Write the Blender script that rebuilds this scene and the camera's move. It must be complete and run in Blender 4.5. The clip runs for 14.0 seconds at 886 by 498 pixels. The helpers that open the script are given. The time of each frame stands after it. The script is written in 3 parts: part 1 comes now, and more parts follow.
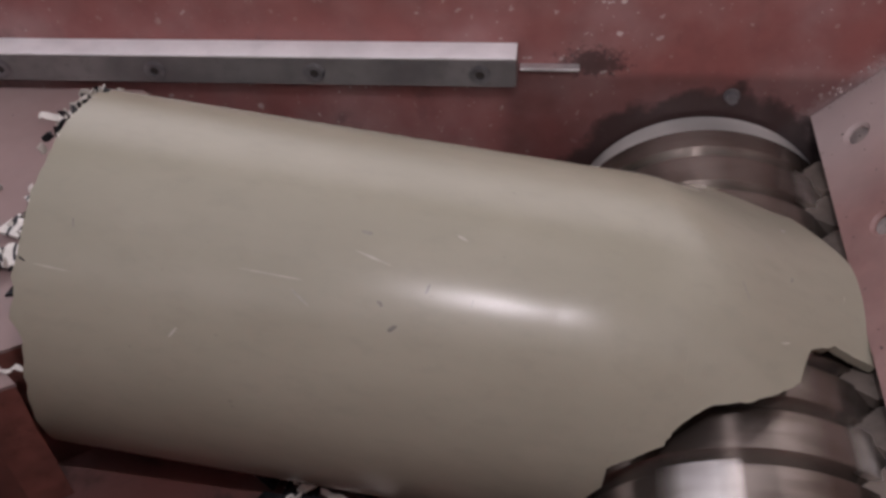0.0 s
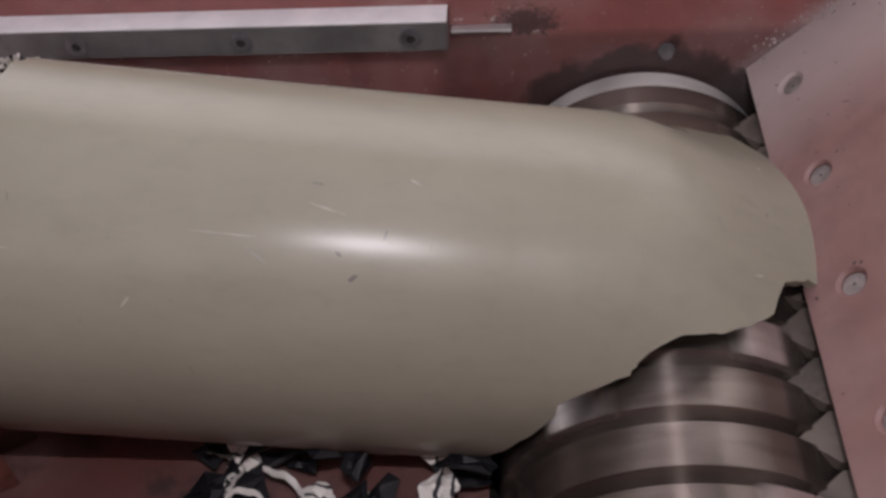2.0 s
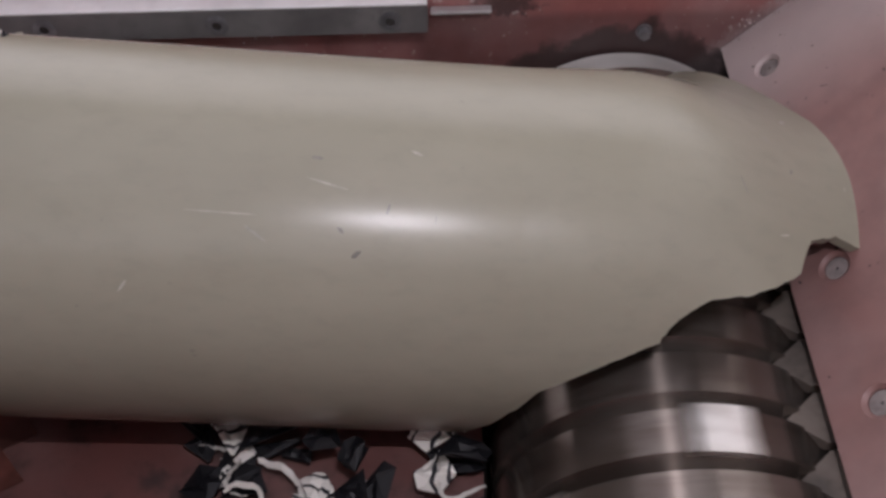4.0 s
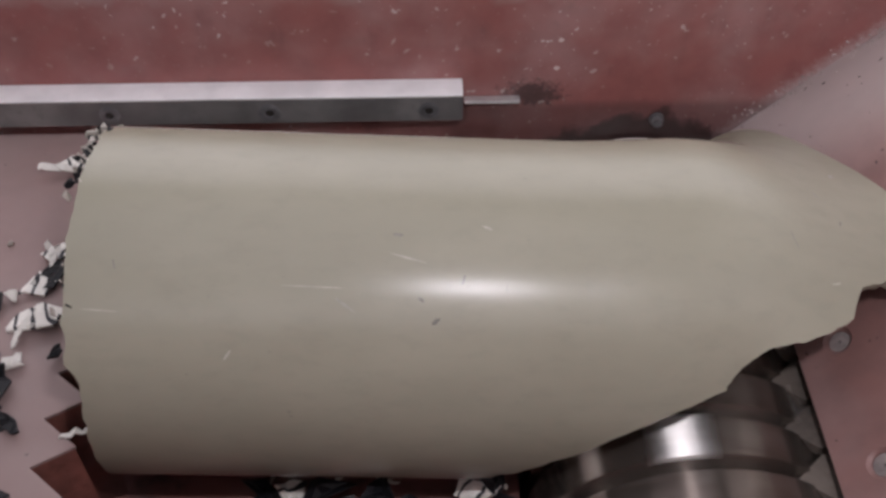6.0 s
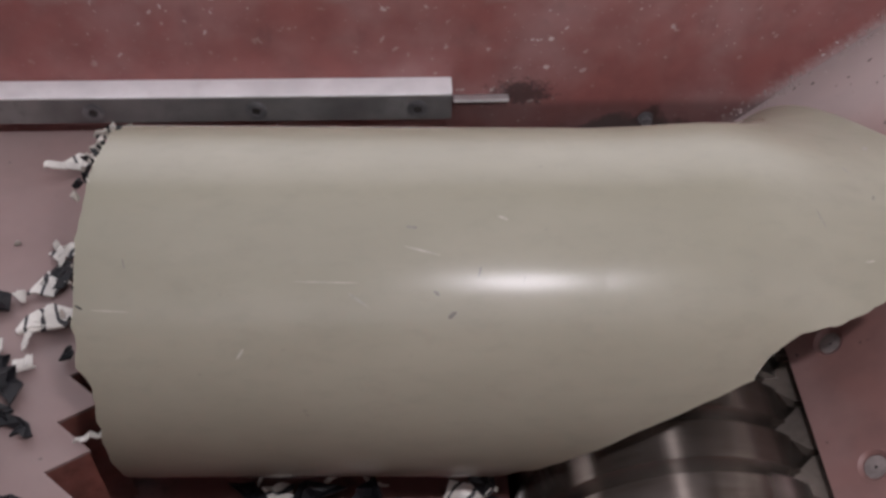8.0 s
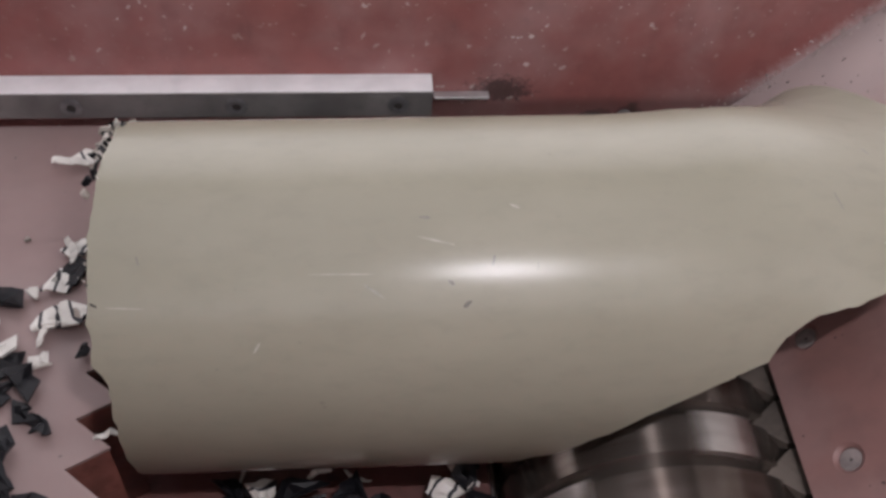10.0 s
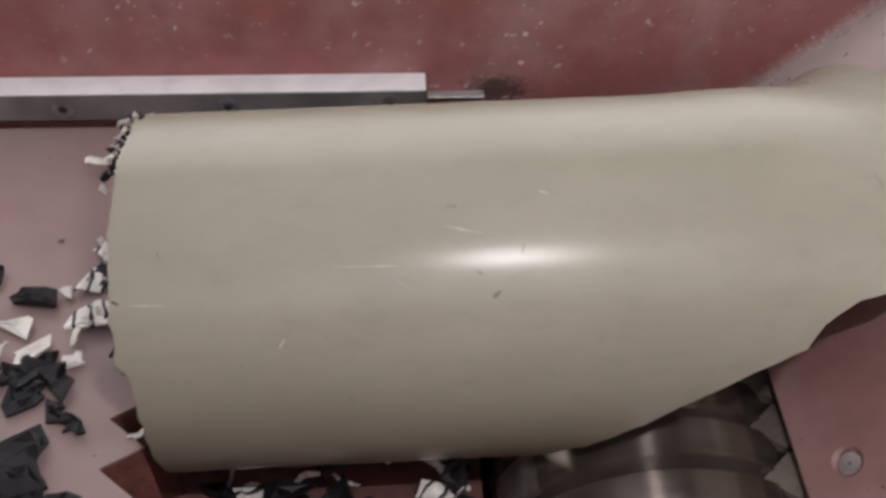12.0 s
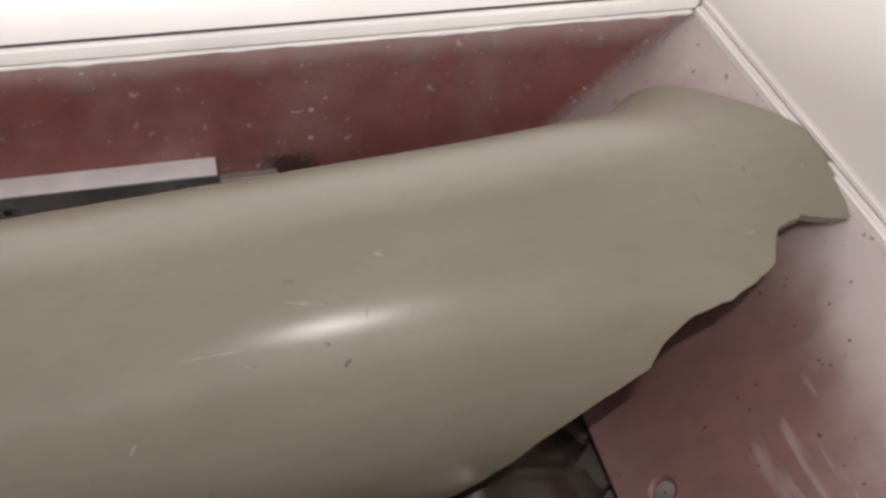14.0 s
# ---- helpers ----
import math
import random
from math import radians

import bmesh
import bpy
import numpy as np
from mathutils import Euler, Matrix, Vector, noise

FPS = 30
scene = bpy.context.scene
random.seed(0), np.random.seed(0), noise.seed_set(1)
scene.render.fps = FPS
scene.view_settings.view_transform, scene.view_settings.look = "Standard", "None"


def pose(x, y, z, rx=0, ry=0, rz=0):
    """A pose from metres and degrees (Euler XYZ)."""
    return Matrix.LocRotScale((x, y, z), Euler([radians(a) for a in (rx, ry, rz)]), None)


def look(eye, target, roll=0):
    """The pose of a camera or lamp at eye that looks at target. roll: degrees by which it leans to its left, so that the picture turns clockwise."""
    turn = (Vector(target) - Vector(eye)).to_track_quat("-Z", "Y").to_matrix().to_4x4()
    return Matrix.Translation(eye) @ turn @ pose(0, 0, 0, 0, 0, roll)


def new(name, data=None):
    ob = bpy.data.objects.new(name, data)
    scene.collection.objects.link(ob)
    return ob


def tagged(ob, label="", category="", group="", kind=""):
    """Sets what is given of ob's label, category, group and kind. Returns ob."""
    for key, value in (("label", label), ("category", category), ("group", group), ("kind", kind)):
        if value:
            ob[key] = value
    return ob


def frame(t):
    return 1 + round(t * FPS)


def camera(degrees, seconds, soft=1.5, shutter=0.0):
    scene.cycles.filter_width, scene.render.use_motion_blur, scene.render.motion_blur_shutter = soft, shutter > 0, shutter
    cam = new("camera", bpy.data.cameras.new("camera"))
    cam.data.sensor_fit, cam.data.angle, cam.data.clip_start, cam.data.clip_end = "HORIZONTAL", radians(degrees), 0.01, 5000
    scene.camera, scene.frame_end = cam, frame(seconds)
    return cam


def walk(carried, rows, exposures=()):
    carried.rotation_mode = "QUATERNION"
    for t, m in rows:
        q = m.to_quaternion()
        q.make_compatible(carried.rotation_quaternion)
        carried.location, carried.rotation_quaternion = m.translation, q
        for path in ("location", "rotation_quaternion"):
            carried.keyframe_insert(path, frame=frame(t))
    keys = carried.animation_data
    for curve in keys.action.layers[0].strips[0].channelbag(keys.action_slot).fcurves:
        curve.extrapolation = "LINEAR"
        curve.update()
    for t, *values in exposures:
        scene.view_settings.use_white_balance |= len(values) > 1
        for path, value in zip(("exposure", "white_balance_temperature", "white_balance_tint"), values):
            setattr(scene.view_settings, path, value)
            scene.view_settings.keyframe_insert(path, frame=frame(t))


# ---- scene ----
cam = camera(47.53, 14.0, soft=3.0, shutter=0.5)
PATH = [
    (0.0, pose(-0.1547, -0.8923, 0.7921, 46.094, 3.149, 5.983)),
    (0.5, pose(-0.1518, -0.8946, 0.7833, 46.519, 3.157, 4.884)),
    (1.0, pose(-0.1406, -0.8802, 0.7847, 45.796, 3.811, 2.414)),
    (1.5, pose(-0.1371, -0.8772, 0.7866, 45.020, 3.836, 2.982)),
    (2.0, pose(-0.1263, -0.8787, 0.7836, 43.894, 3.642, 2.926)),
    (2.5, pose(-0.1120, -0.8766, 0.7844, 43.721, 4.126, 3.376)),
    (4.8, pose(-0.2162, -0.8522, 0.8684, 40.018, 0.638, -1.504)),
    (5.0, pose(-0.2243, -0.8688, 0.8880, 41.234, 0.796, -1.453)),
    (5.5, pose(-0.2355, -0.8911, 0.9032, 42.953, 0.542, -1.046)),
    (6.0, pose(-0.2430, -0.8904, 0.9042, 43.021, 0.069, -1.309)),
    (6.5, pose(-0.2369, -0.8952, 0.8991, 43.203, 0.147, -1.087)),
    (7.0, pose(-0.2574, -0.8915, 0.9048, 42.882, -1.055, -1.961)),
    (7.5, pose(-0.2531, -0.8873, 0.9058, 42.764, -0.901, -1.942)),
    (8.0, pose(-0.2538, -0.8797, 0.9024, 42.682, -0.886, -2.089)),
    (8.2, pose(-0.2590, -0.8829, 0.9010, 43.114, -1.255, -2.225)),
    (10.5, pose(-0.2670, -0.8787, 0.9100, 42.155, -2.170, -3.432)),
    (11.0, pose(-0.2644, -0.8784, 0.9060, 42.167, -2.017, -3.399)),
    (11.5, pose(-0.2512, -0.8807, 0.8975, 42.591, -1.641, -2.906)),
    (12.0, pose(-0.2324, -0.8795, 0.8894, 42.979, -1.034, -2.433)),
    (12.5, pose(-0.1796, -0.8692, 0.9167, 45.306, -1.247, -6.143)),
    (13.0, pose(-0.1764, -0.8632, 0.9097, 46.266, -2.801, -12.447)),
    (13.5, pose(-0.1886, -0.8636, 0.9064, 46.080, -2.939, -15.037)),
    (14.0, pose(-0.2113, -0.8692, 0.9058, 46.394, -3.330, -14.176)),
]
walk(cam, PATH, [(0.0, -0.34, 6250, 22), (2.5, -0.31, 6150, 20), (5.0, -0.28, 6000, 18), (6.0, -0.17, 6100, 17), (7.0, -0.25, 6100, 17), (8.0, -0.24, 6100, 17), (10.5, -0.10, 6150, 16), (12.0, -0.09, 6250, 15), (12.6, -0.32, 6450, 13), (14.0, -0.54, 6600, 14)])

# ---- light ----
world = bpy.data.worlds.new("workshop_air")
scene.world = world
world.use_nodes = True
world.node_tree.nodes["Background"].inputs[0].default_value = (0.95, 0.97, 1.0, 1)
world.node_tree.nodes["Background"].inputs[1].default_value = 0.02


def area(name, place, target, size, watts, colour):
    data = bpy.data.lights.new(name, "AREA")
    data.shape, data.size, data.energy, data.color = "DISK", size, watts, colour
    ob = new(name, data)
    ob.matrix_world = look(place, target)
    return ob


area("ceiling_lamp", (-0.38, -0.2, 2.15), (-0.3, -0.25, 0), 1.7, 6.8, (1.0, 0.945, 1.0))
# unseen lamp near the camera, placed to give the highlight along the pipe
lamp = area("near_lamp", (-0.08, -0.80, 1.10), (-0.2, -0.33, 0.3), 0.085, 9.6, (1.0, 0.945, 0.93))
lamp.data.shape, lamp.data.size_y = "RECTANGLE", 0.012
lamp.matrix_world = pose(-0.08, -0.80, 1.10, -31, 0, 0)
# added fill lamp, no window there: brightens the cream upper sheets over the front wall
sheet_fill = area("upper_sheet_fill", (-0.3, -3.9, 1.33), (-0.3, 0, 1.0), 2.6, 520, (1.0, 0.985, 1.0))
sheet_fill.data.shape, sheet_fill.data.size_y = "RECTANGLE", 0.62

# ---- materials ----


def mat(name):
    m = bpy.data.materials.new(name)
    m.use_nodes = True
    return m, m.node_tree, m.node_tree.nodes["Principled BSDF"]


def node(tree, kind, **inputs):
    n = tree.nodes.new(kind)
    for key, value in inputs.items():
        n.inputs[key.replace("_", " ")].default_value = value
    return n


def noise_of(tree, scale, detail=4.0, rough=0.55, stretch=None, source="Object"):
    co = tree.nodes.new("ShaderNodeTexCoord")
    n = node(tree, "ShaderNodeTexNoise", Scale=scale, Detail=detail, Roughness=rough)
    if stretch:
        mp = tree.nodes.new("ShaderNodeMapping")
        mp.inputs["Scale"].default_value = stretch
        tree.links.new(co.outputs[source], mp.inputs["Vector"])
        tree.links.new(mp.outputs["Vector"], n.inputs["Vector"])
    else:
        tree.links.new(co.outputs[source], n.inputs["Vector"])
    return n.outputs["Fac"]


def ramp(tree, fac, low, high, a=0.0, b=1.0):
    n = tree.nodes.new("ShaderNodeMapRange")
    n.interpolation_type = "SMOOTHSTEP"
    for key, value in (("From Min", low), ("From Max", high), ("To Min", a), ("To Max", b)):
        n.inputs[key].default_value = value
    tree.links.new(fac, n.inputs["Value"])
    return n.outputs["Result"]


def mix(tree, fac, a, b):
    n = tree.nodes.new("ShaderNodeMix")
    n.data_type = "RGBA"
    for value, key in ((fac, 0), (a, 6), (b, 7)):
        if isinstance(value, (tuple, float, int)):
            n.inputs[key].default_value = (*value, 1) if isinstance(value, tuple) else value
        else:
            tree.links.new(value, n.inputs[key])
    return n.outputs[2]


def calc(tree, op, a, b=0.0):
    n = tree.nodes.new("ShaderNodeMath")
    n.operation = op
    n.use_clamp = op == "MAXIMUM"
    for i, value in enumerate((a, b)):
        if isinstance(value, (float, int)):
            n.inputs[i].default_value = value
        else:
            tree.links.new(value, n.inputs[i])
    return n.outputs[0]


def bump(tree, shader, fac, strength, distance):
    n = node(tree, "ShaderNodeBump", Strength=strength, Distance=distance)
    tree.links.new(fac, n.inputs["Height"])
    tree.links.new(n.outputs["Normal"], shader.inputs["Normal"])


def axis(tree, name):
    co = tree.nodes.new("ShaderNodeTexCoord")
    sep = tree.nodes.new("ShaderNodeSeparateXYZ")
    tree.links.new(co.outputs["Object"], sep.inputs[0])
    return sep.outputs[name]


def plain(name, colour, rough, metal=0.0, vary=0.25, scale=40.0, relief=0.0, coat=0.5):
    """A surface with two scales of variation in colour and gloss."""
    m, tree, sh = mat(name)
    dark = tuple(c * (1 - vary) for c in colour)
    light = tuple(min(1, c * (1 + vary * 0.6)) for c in colour)
    big = noise_of(tree, scale * 0.22, 3)
    fine = noise_of(tree, scale, 6, 0.65)
    base = mix(tree, ramp(tree, big, 0.3, 0.7), dark, light)
    base = mix(tree, ramp(tree, fine, 0.52, 0.75, 0, 0.55), base, dark)
    tree.links.new(base, sh.inputs["Base Color"])
    tree.links.new(ramp(tree, fine, 0.3, 0.7, rough - 0.07, rough + 0.1), sh.inputs["Roughness"])
    sh.inputs["Metallic"].default_value = metal
    sh.inputs["Specular IOR Level"].default_value = coat
    if relief:
        bump(tree, sh, fine, 0.4, relief)
    return m


def dusty_paint(name, paint, dust, where, specks=0.0):
    """Worn red oxide paint under pale dust, with grimy dirt round the shaft and painted shade under the wear strip;
    where(tree) gives the dust's cover.
    """
    m, tree, sh = mat(name)
    big, mid, fine = noise_of(tree, 7, 4), noise_of(tree, 26, 5), noise_of(tree, 130, 6, 0.7)
    base = mix(tree, ramp(tree, mid, 0.35, 0.7), paint, tuple(c * 0.82 for c in paint))
    base = mix(tree, ramp(tree, big, 0.40, 0.70, 0, 0.28), base, tuple(0.6 * c + 0.4 * d for c, d in zip(paint, dust)))
    cover, grime_shade = where(tree, big, mid, fine)
    base = mix(tree, cover, base, dust)
    base = mix(tree, calc(tree, "MULTIPLY", ramp(tree, noise_of(tree, 75, 2, 0.5), 0.655, 0.71), ramp(tree, big, 0.42, 0.6, 0.15 * specks, 0.9 * specks)), base, (0.60, 0.52, 0.49))
    base = mix(tree, calc(tree, "MULTIPLY", ramp(tree, noise_of(tree, 190, 2, 0.5), 0.675, 0.72), ramp(tree, big, 0.45, 0.6, 0.1 * specks, 0.8 * specks)), base, (0.62, 0.55, 0.51))
    base = mix(tree, grime_shade, base, (0.018, 0.013, 0.012))
    tree.links.new(base, sh.inputs["Base Color"])
    tree.links.new(ramp(tree, mid, 0.3, 0.7, 0.42, 0.62), sh.inputs["Roughness"])
    bump(tree, sh, mid, 0.25, 0.002)
    return m


def rear_cover(tree, big, mid, fine):
    x, z = axis(tree, "X"), axis(tree, "Z")
    # dust thrown up into the corner over the sloping plate, and along the top seam
    edge = calc(tree, "SUBTRACT", calc(tree, "ADD", x, 0.034), z)
    edge = calc(tree, "ADD", edge, calc(tree, "MULTIPLY", calc(tree, "SUBTRACT", fine, 0.5), 0.05))
    corner = ramp(tree, edge, -0.035, 0.012, 0, 0.85)
    top = ramp(tree, calc(tree, "ADD", z, calc(tree, "MULTIPLY", calc(tree, "SUBTRACT", mid, 0.5), 0.05)), 0.305, 0.358, 0, 0.7)
    haze = ramp(tree, big, 0.35, 0.75, 0.07, 0.32)
    cover = calc(tree, "MAXIMUM", calc(tree, "MAXIMUM", corner, top), haze)
    far = calc(tree, "SQRT", calc(tree, "ADD", calc(tree, "MULTIPLY", x, x), calc(tree, "MULTIPLY", z, z)))
    far = calc(tree, "ADD", far, calc(tree, "MULTIPLY", calc(tree, "SUBTRACT", mid, 0.5), 0.09))
    ring = ramp(tree, far, 0.158, 0.192, 0.9, 0)
    spots = calc(tree, "MULTIPLY", ramp(tree, big, 0.6, 0.72, 0, 0.5), ramp(tree, mid, 0.4, 0.6))
    smudge = ramp(tree, noise_of(tree, 12, 4, 0.55, (1.5, 1, 0.75)), 0.58, 0.74, 0, 0.26)
    spots = calc(tree, "MAXIMUM", spots, smudge)
    # greasy smear past the wear strip
    dx, dz = calc(tree, "ADD", x, 0.125), calc(tree, "SUBTRACT", z, 0.200)
    dx = calc(tree, "MULTIPLY", dx, 0.55)
    near = calc(tree, "SQRT", calc(tree, "ADD", calc(tree, "MULTIPLY", dx, dx), calc(tree, "MULTIPLY", dz, dz)))
    near = calc(tree, "ADD", near, calc(tree, "MULTIPLY", calc(tree, "SUBTRACT", fine, 0.5), 0.06))
    smear = ramp(tree, near, 0.008, 0.026, 0.75, 0)
    # wall darkened below the wear strip: its shadow painted in along with dirt
    low = calc(tree, "MULTIPLY", ramp(tree, z, 0.178, 0.196, 0.45, 0), ramp(tree, x, -0.24, -0.20))
    return cover, calc(tree, "MAXIMUM", calc(tree, "MAXIMUM", ring, smear), calc(tree, "MAXIMUM", spots, low))


def plate_cover(tree, big, mid, fine):
    z, y = axis(tree, "Z"), axis(tree, "Y")
    high = ramp(tree, calc(tree, "ADD", z, calc(tree, "MULTIPLY", calc(tree, "SUBTRACT", big, 0.5), 0.12)), 0.262, 0.348, 0.04, 0.93)
    back = ramp(tree, y, -0.20, -0.03, 0.0, 0.6)
    cover = calc(tree, "MAXIMUM", high, back)
    specks = ramp(tree, noise_of(tree, 130, 1), 0.73, 0.76, 0, 0.8)
    # pale scrape marks in one patch
    scrape = ramp(tree, noise_of(tree, 46, 3, 0.5, (1.6, 0.22, 1.6)), 0.50, 0.68, 0, 0.36)
    patch = calc(tree, "MULTIPLY", ramp(tree, y, -0.60, -0.54, 0, 1), ramp(tree, y, -0.455, -0.425, 1, 0))
    patch = calc(tree, "MULTIPLY", patch, calc(tree, "MULTIPLY", ramp(tree, z, 0.215, 0.235), ramp(tree, z, 0.275, 0.295, 1, 0)))
    cover = calc(tree, "MAXIMUM", cover, calc(tree, "MULTIPLY", scrape, patch))
    return cover, specks


def ram_cover(tree, big, mid, fine):
    return ramp(tree, big, 0.3, 0.7, 0.72, 0.95), ramp(tree, noise_of(tree, 55, 2), 0.74, 0.78, 0, 0.7)


def low_cover(tree, big, mid, fine):
    return ramp(tree, big, 0.4, 0.8, 0.0, 0.15), ramp(tree, mid, 0.45, 0.7, 0.1, 0.75)


RED = (0.245, 0.068, 0.059)
PALE = (0.46, 0.365, 0.355)
M_WALL = dusty_paint("red_wall_paint", RED, PALE, rear_cover, 1.0)
M_PLATE = dusty_paint("pink_plate_paint", (0.178, 0.086, 0.074), (0.47, 0.415, 0.40), plate_cover)
M_RAM = dusty_paint("dusty_ram_top", (0.18, 0.08, 0.067), (0.24, 0.178, 0.166), ram_cover)
M_FRONT = plain("red_ram_front", (0.155, 0.055, 0.042), 0.6, vary=0.6, scale=60, relief=0.001)
M_LOW = plain("worn_red_paint", (0.20, 0.055, 0.046), 0.5, vary=0.25, scale=25, relief=0.0008)
M_FLOOR = dusty_paint("red_trough_paint", (0.115, 0.044, 0.038), (0.30, 0.21, 0.19), low_cover)
M_CREAM = plain("cream_sheet_paint", (0.80, 0.775, 0.745), 0.45, vary=0.05, scale=9)
M_SEAM = plain("white_seam_paint", (0.84, 0.81, 0.78), 0.4, vary=0.08, scale=30)
# near-black colour for the shade in sockets, seam gap and rotor pit
M_RECESS_SHADE = plain("recess_shade", (0.03, 0.025, 0.022), 0.8, vary=0.3)
M_STEEL = plain("bright_steel", (0.62, 0.61, 0.60), 0.36, metal=0.75, vary=0.18, scale=90, relief=0.0004)
# one bar, two colours: dark for its shaded front, pale for its lit top
M_BAR_SHADED = plain("shaded_bar_steel", (0.20, 0.19, 0.185), 0.5, metal=0.4, vary=0.3, scale=60, relief=0.0005)
M_BAR_LIT = plain("lit_bar_steel", (0.80, 0.79, 0.79), 0.45, metal=0.15, vary=0.12, scale=70, relief=0.0004)
M_COLLAR = plain("grimy_collar_steel", (0.66, 0.64, 0.60), 0.34, metal=0.5, vary=0.4, scale=45, relief=0.0008)
M_BOLT = plain("dull_bolt_steel", (0.20, 0.195, 0.20), 0.45, metal=0.6, vary=0.35, scale=200)
M_SUNK = plain("dusty_sunk_screw", (0.19, 0.162, 0.152), 0.7, vary=0.45, scale=180, relief=0.001)
M_COMB = plain("worn_comb_steel", (0.095, 0.078, 0.064), 0.75, metal=0.1, vary=0.5, scale=80, relief=0.0008)
M_ROOM = plain("workshop_paint", (0.36, 0.355, 0.34), 0.7, vary=0.08, scale=5)
M_CONCRETE = plain("workshop_concrete", (0.32, 0.31, 0.29), 0.8, vary=0.2, scale=8)
M_BLACK = plain("black_plastic", (0.006, 0.006, 0.008), 0.5, coat=0.3, vary=0.35, scale=70, relief=0.0006)
M_WHITE = plain("white_plastic", (0.62, 0.60, 0.55), 0.5, vary=0.2, scale=80, relief=0.0005)
M_CRUMB = plain("dusty_crumb", (0.42, 0.35, 0.33), 0.8, vary=0.4, scale=150)
M_GREY = plain("grey_plastic_chip", (0.34, 0.31, 0.27), 0.5, vary=0.35, scale=90, relief=0.0006)


def striped_plastic():
    m, tree, sh = mat("black_and_white_layers")
    co = tree.nodes.new("ShaderNodeTexCoord")
    wave = node(tree, "ShaderNodeTexWave", Scale=19.0, Distortion=9.0, Detail=2.0)
    tree.links.new(co.outputs["Object"], wave.inputs["Vector"])
    base = mix(tree, ramp(tree, wave.outputs["Fac"], 0.10, 0.16), (0.02, 0.02, 0.024), (0.64, 0.62, 0.57))
    tree.links.new(base, sh.inputs["Base Color"])
    sh.inputs["Roughness"].default_value = 0.45
    return m


M_STRIPE = striped_plastic()


def rotor_steel():
    m, tree, sh = mat("rotor_steel")
    streak = noise_of(tree, 60, 5, 0.6, (0.25, 1.0, 0.25))
    big = noise_of(tree, 14, 4)
    base = mix(tree, ramp(tree, big, 0.35, 0.65), (0.145, 0.120, 0.103), (0.245, 0.213, 0.186))
    base = mix(tree, ramp(tree, streak, 0.45, 0.7, 0, 0.7), base, (0.10, 0.075, 0.06))
    tree.links.new(base, sh.inputs["Base Color"])
    tree.links.new(ramp(tree, streak, 0.3, 0.7, 0.235, 0.268), sh.inputs["Roughness"])
    sh.inputs["Metallic"].default_value = 0.85
    # turned on a lathe: fine marks run round the axis
    around = tree.nodes.new("ShaderNodeTangent")
    around.direction_type, around.axis = "RADIAL", "Y"
    tree.links.new(around.outputs["Tangent"], sh.inputs["Tangent"])
    sh.inputs["Anisotropic"].default_value = 1.0
    sh.inputs["Anisotropic Rotation"].default_value = 0.25
    bump(tree, sh, streak, 0.05, 0.0004)
    return m


M_ROTOR = rotor_steel()


def knife_steel():
    m, tree, sh = mat("worn_knife_steel")
    fine = noise_of(tree, 60, 4, 0.6)
    wide = noise_of(tree, 35, 2, 0.5)
    tree.links.new(mix(tree, ramp(tree, fine, 0.4, 0.7), (0.80, 0.78, 0.75), (0.58, 0.55, 0.51)), sh.inputs["Base Color"])
    tree.links.new(ramp(tree, fine, 0.3, 0.7, 0.28, 0.34), sh.inputs["Roughness"])
    sh.inputs["Metallic"].default_value = 0.97
    # ground along the cut: marks run across the face
    across = tree.nodes.new("ShaderNodeVectorTransform")
    across.vector_type, across.convert_from, across.convert_to = "VECTOR", "OBJECT", "WORLD"
    across.inputs[0].default_value = (1, 0, 0)
    tree.links.new(across.outputs[0], sh.inputs["Tangent"])
    sh.inputs["Anisotropic"].default_value = 1.0
    sh.inputs["Anisotropic Rotation"].default_value = 0.25
    bump(tree, sh, wide, 0.3, 0.002)
    return m


M_KNIFE = knife_steel()


def pipe_plastic():
    m, tree, sh = mat("grey_beige_pipe")
    big = noise_of(tree, 9, 4, 0.55, (0.6, 1, 1))
    streak = noise_of(tree, 30, 4, 0.6, (0.12, 1, 1))
    fine = noise_of(tree, 160, 5, 0.7)
    base = mix(tree, ramp(tree, big, 0.3, 0.7), (0.232, 0.219, 0.167), (0.260, 0.245, 0.190))
    base = mix(tree, ramp(tree, streak, 0.35, 0.8, 0, 0.16), base, (0.196, 0.186, 0.144))
    mottle = noise_of(tree, 70, 4, 0.65, (0.5, 1, 1))
    base = mix(tree, ramp(tree, mottle, 0.45, 0.75, 0, 0.22), base, (0.182, 0.172, 0.134))
    # small scuffs
    spot = noise_of(tree, 60, 2, 0.5, (1, 1.6, 1.6))
    base = mix(tree, ramp(tree, spot, 0.74, 0.80, 0, 0.3), base, (0.13, 0.12, 0.10))
    tree.links.new(base, sh.inputs["Base Color"])
    tree.links.new(ramp(tree, big, 0.3, 0.7, 0.23, 0.268), sh.inputs["Roughness"])
    sh.inputs["Specular IOR Level"].default_value = 0.27
    bump(tree, sh, fine, 0.06, 0.0004)
    return m


M_PIPE = pipe_plastic()

# ---- building helpers ----


def part(name, bm, material, parent=None, label="", smooth=False):
    bmesh.ops.recalc_face_normals(bm, faces=bm.faces)
    me = bpy.data.meshes.new(name)
    bm.to_mesh(me)
    bm.free()
    me.materials.append(material)
    if smooth:
        for p in me.polygons:
            p.use_smooth = True
    ob = new(name, me)
    if parent:
        ob.parent = parent
    if label:
        ob["label"] = label
    return ob


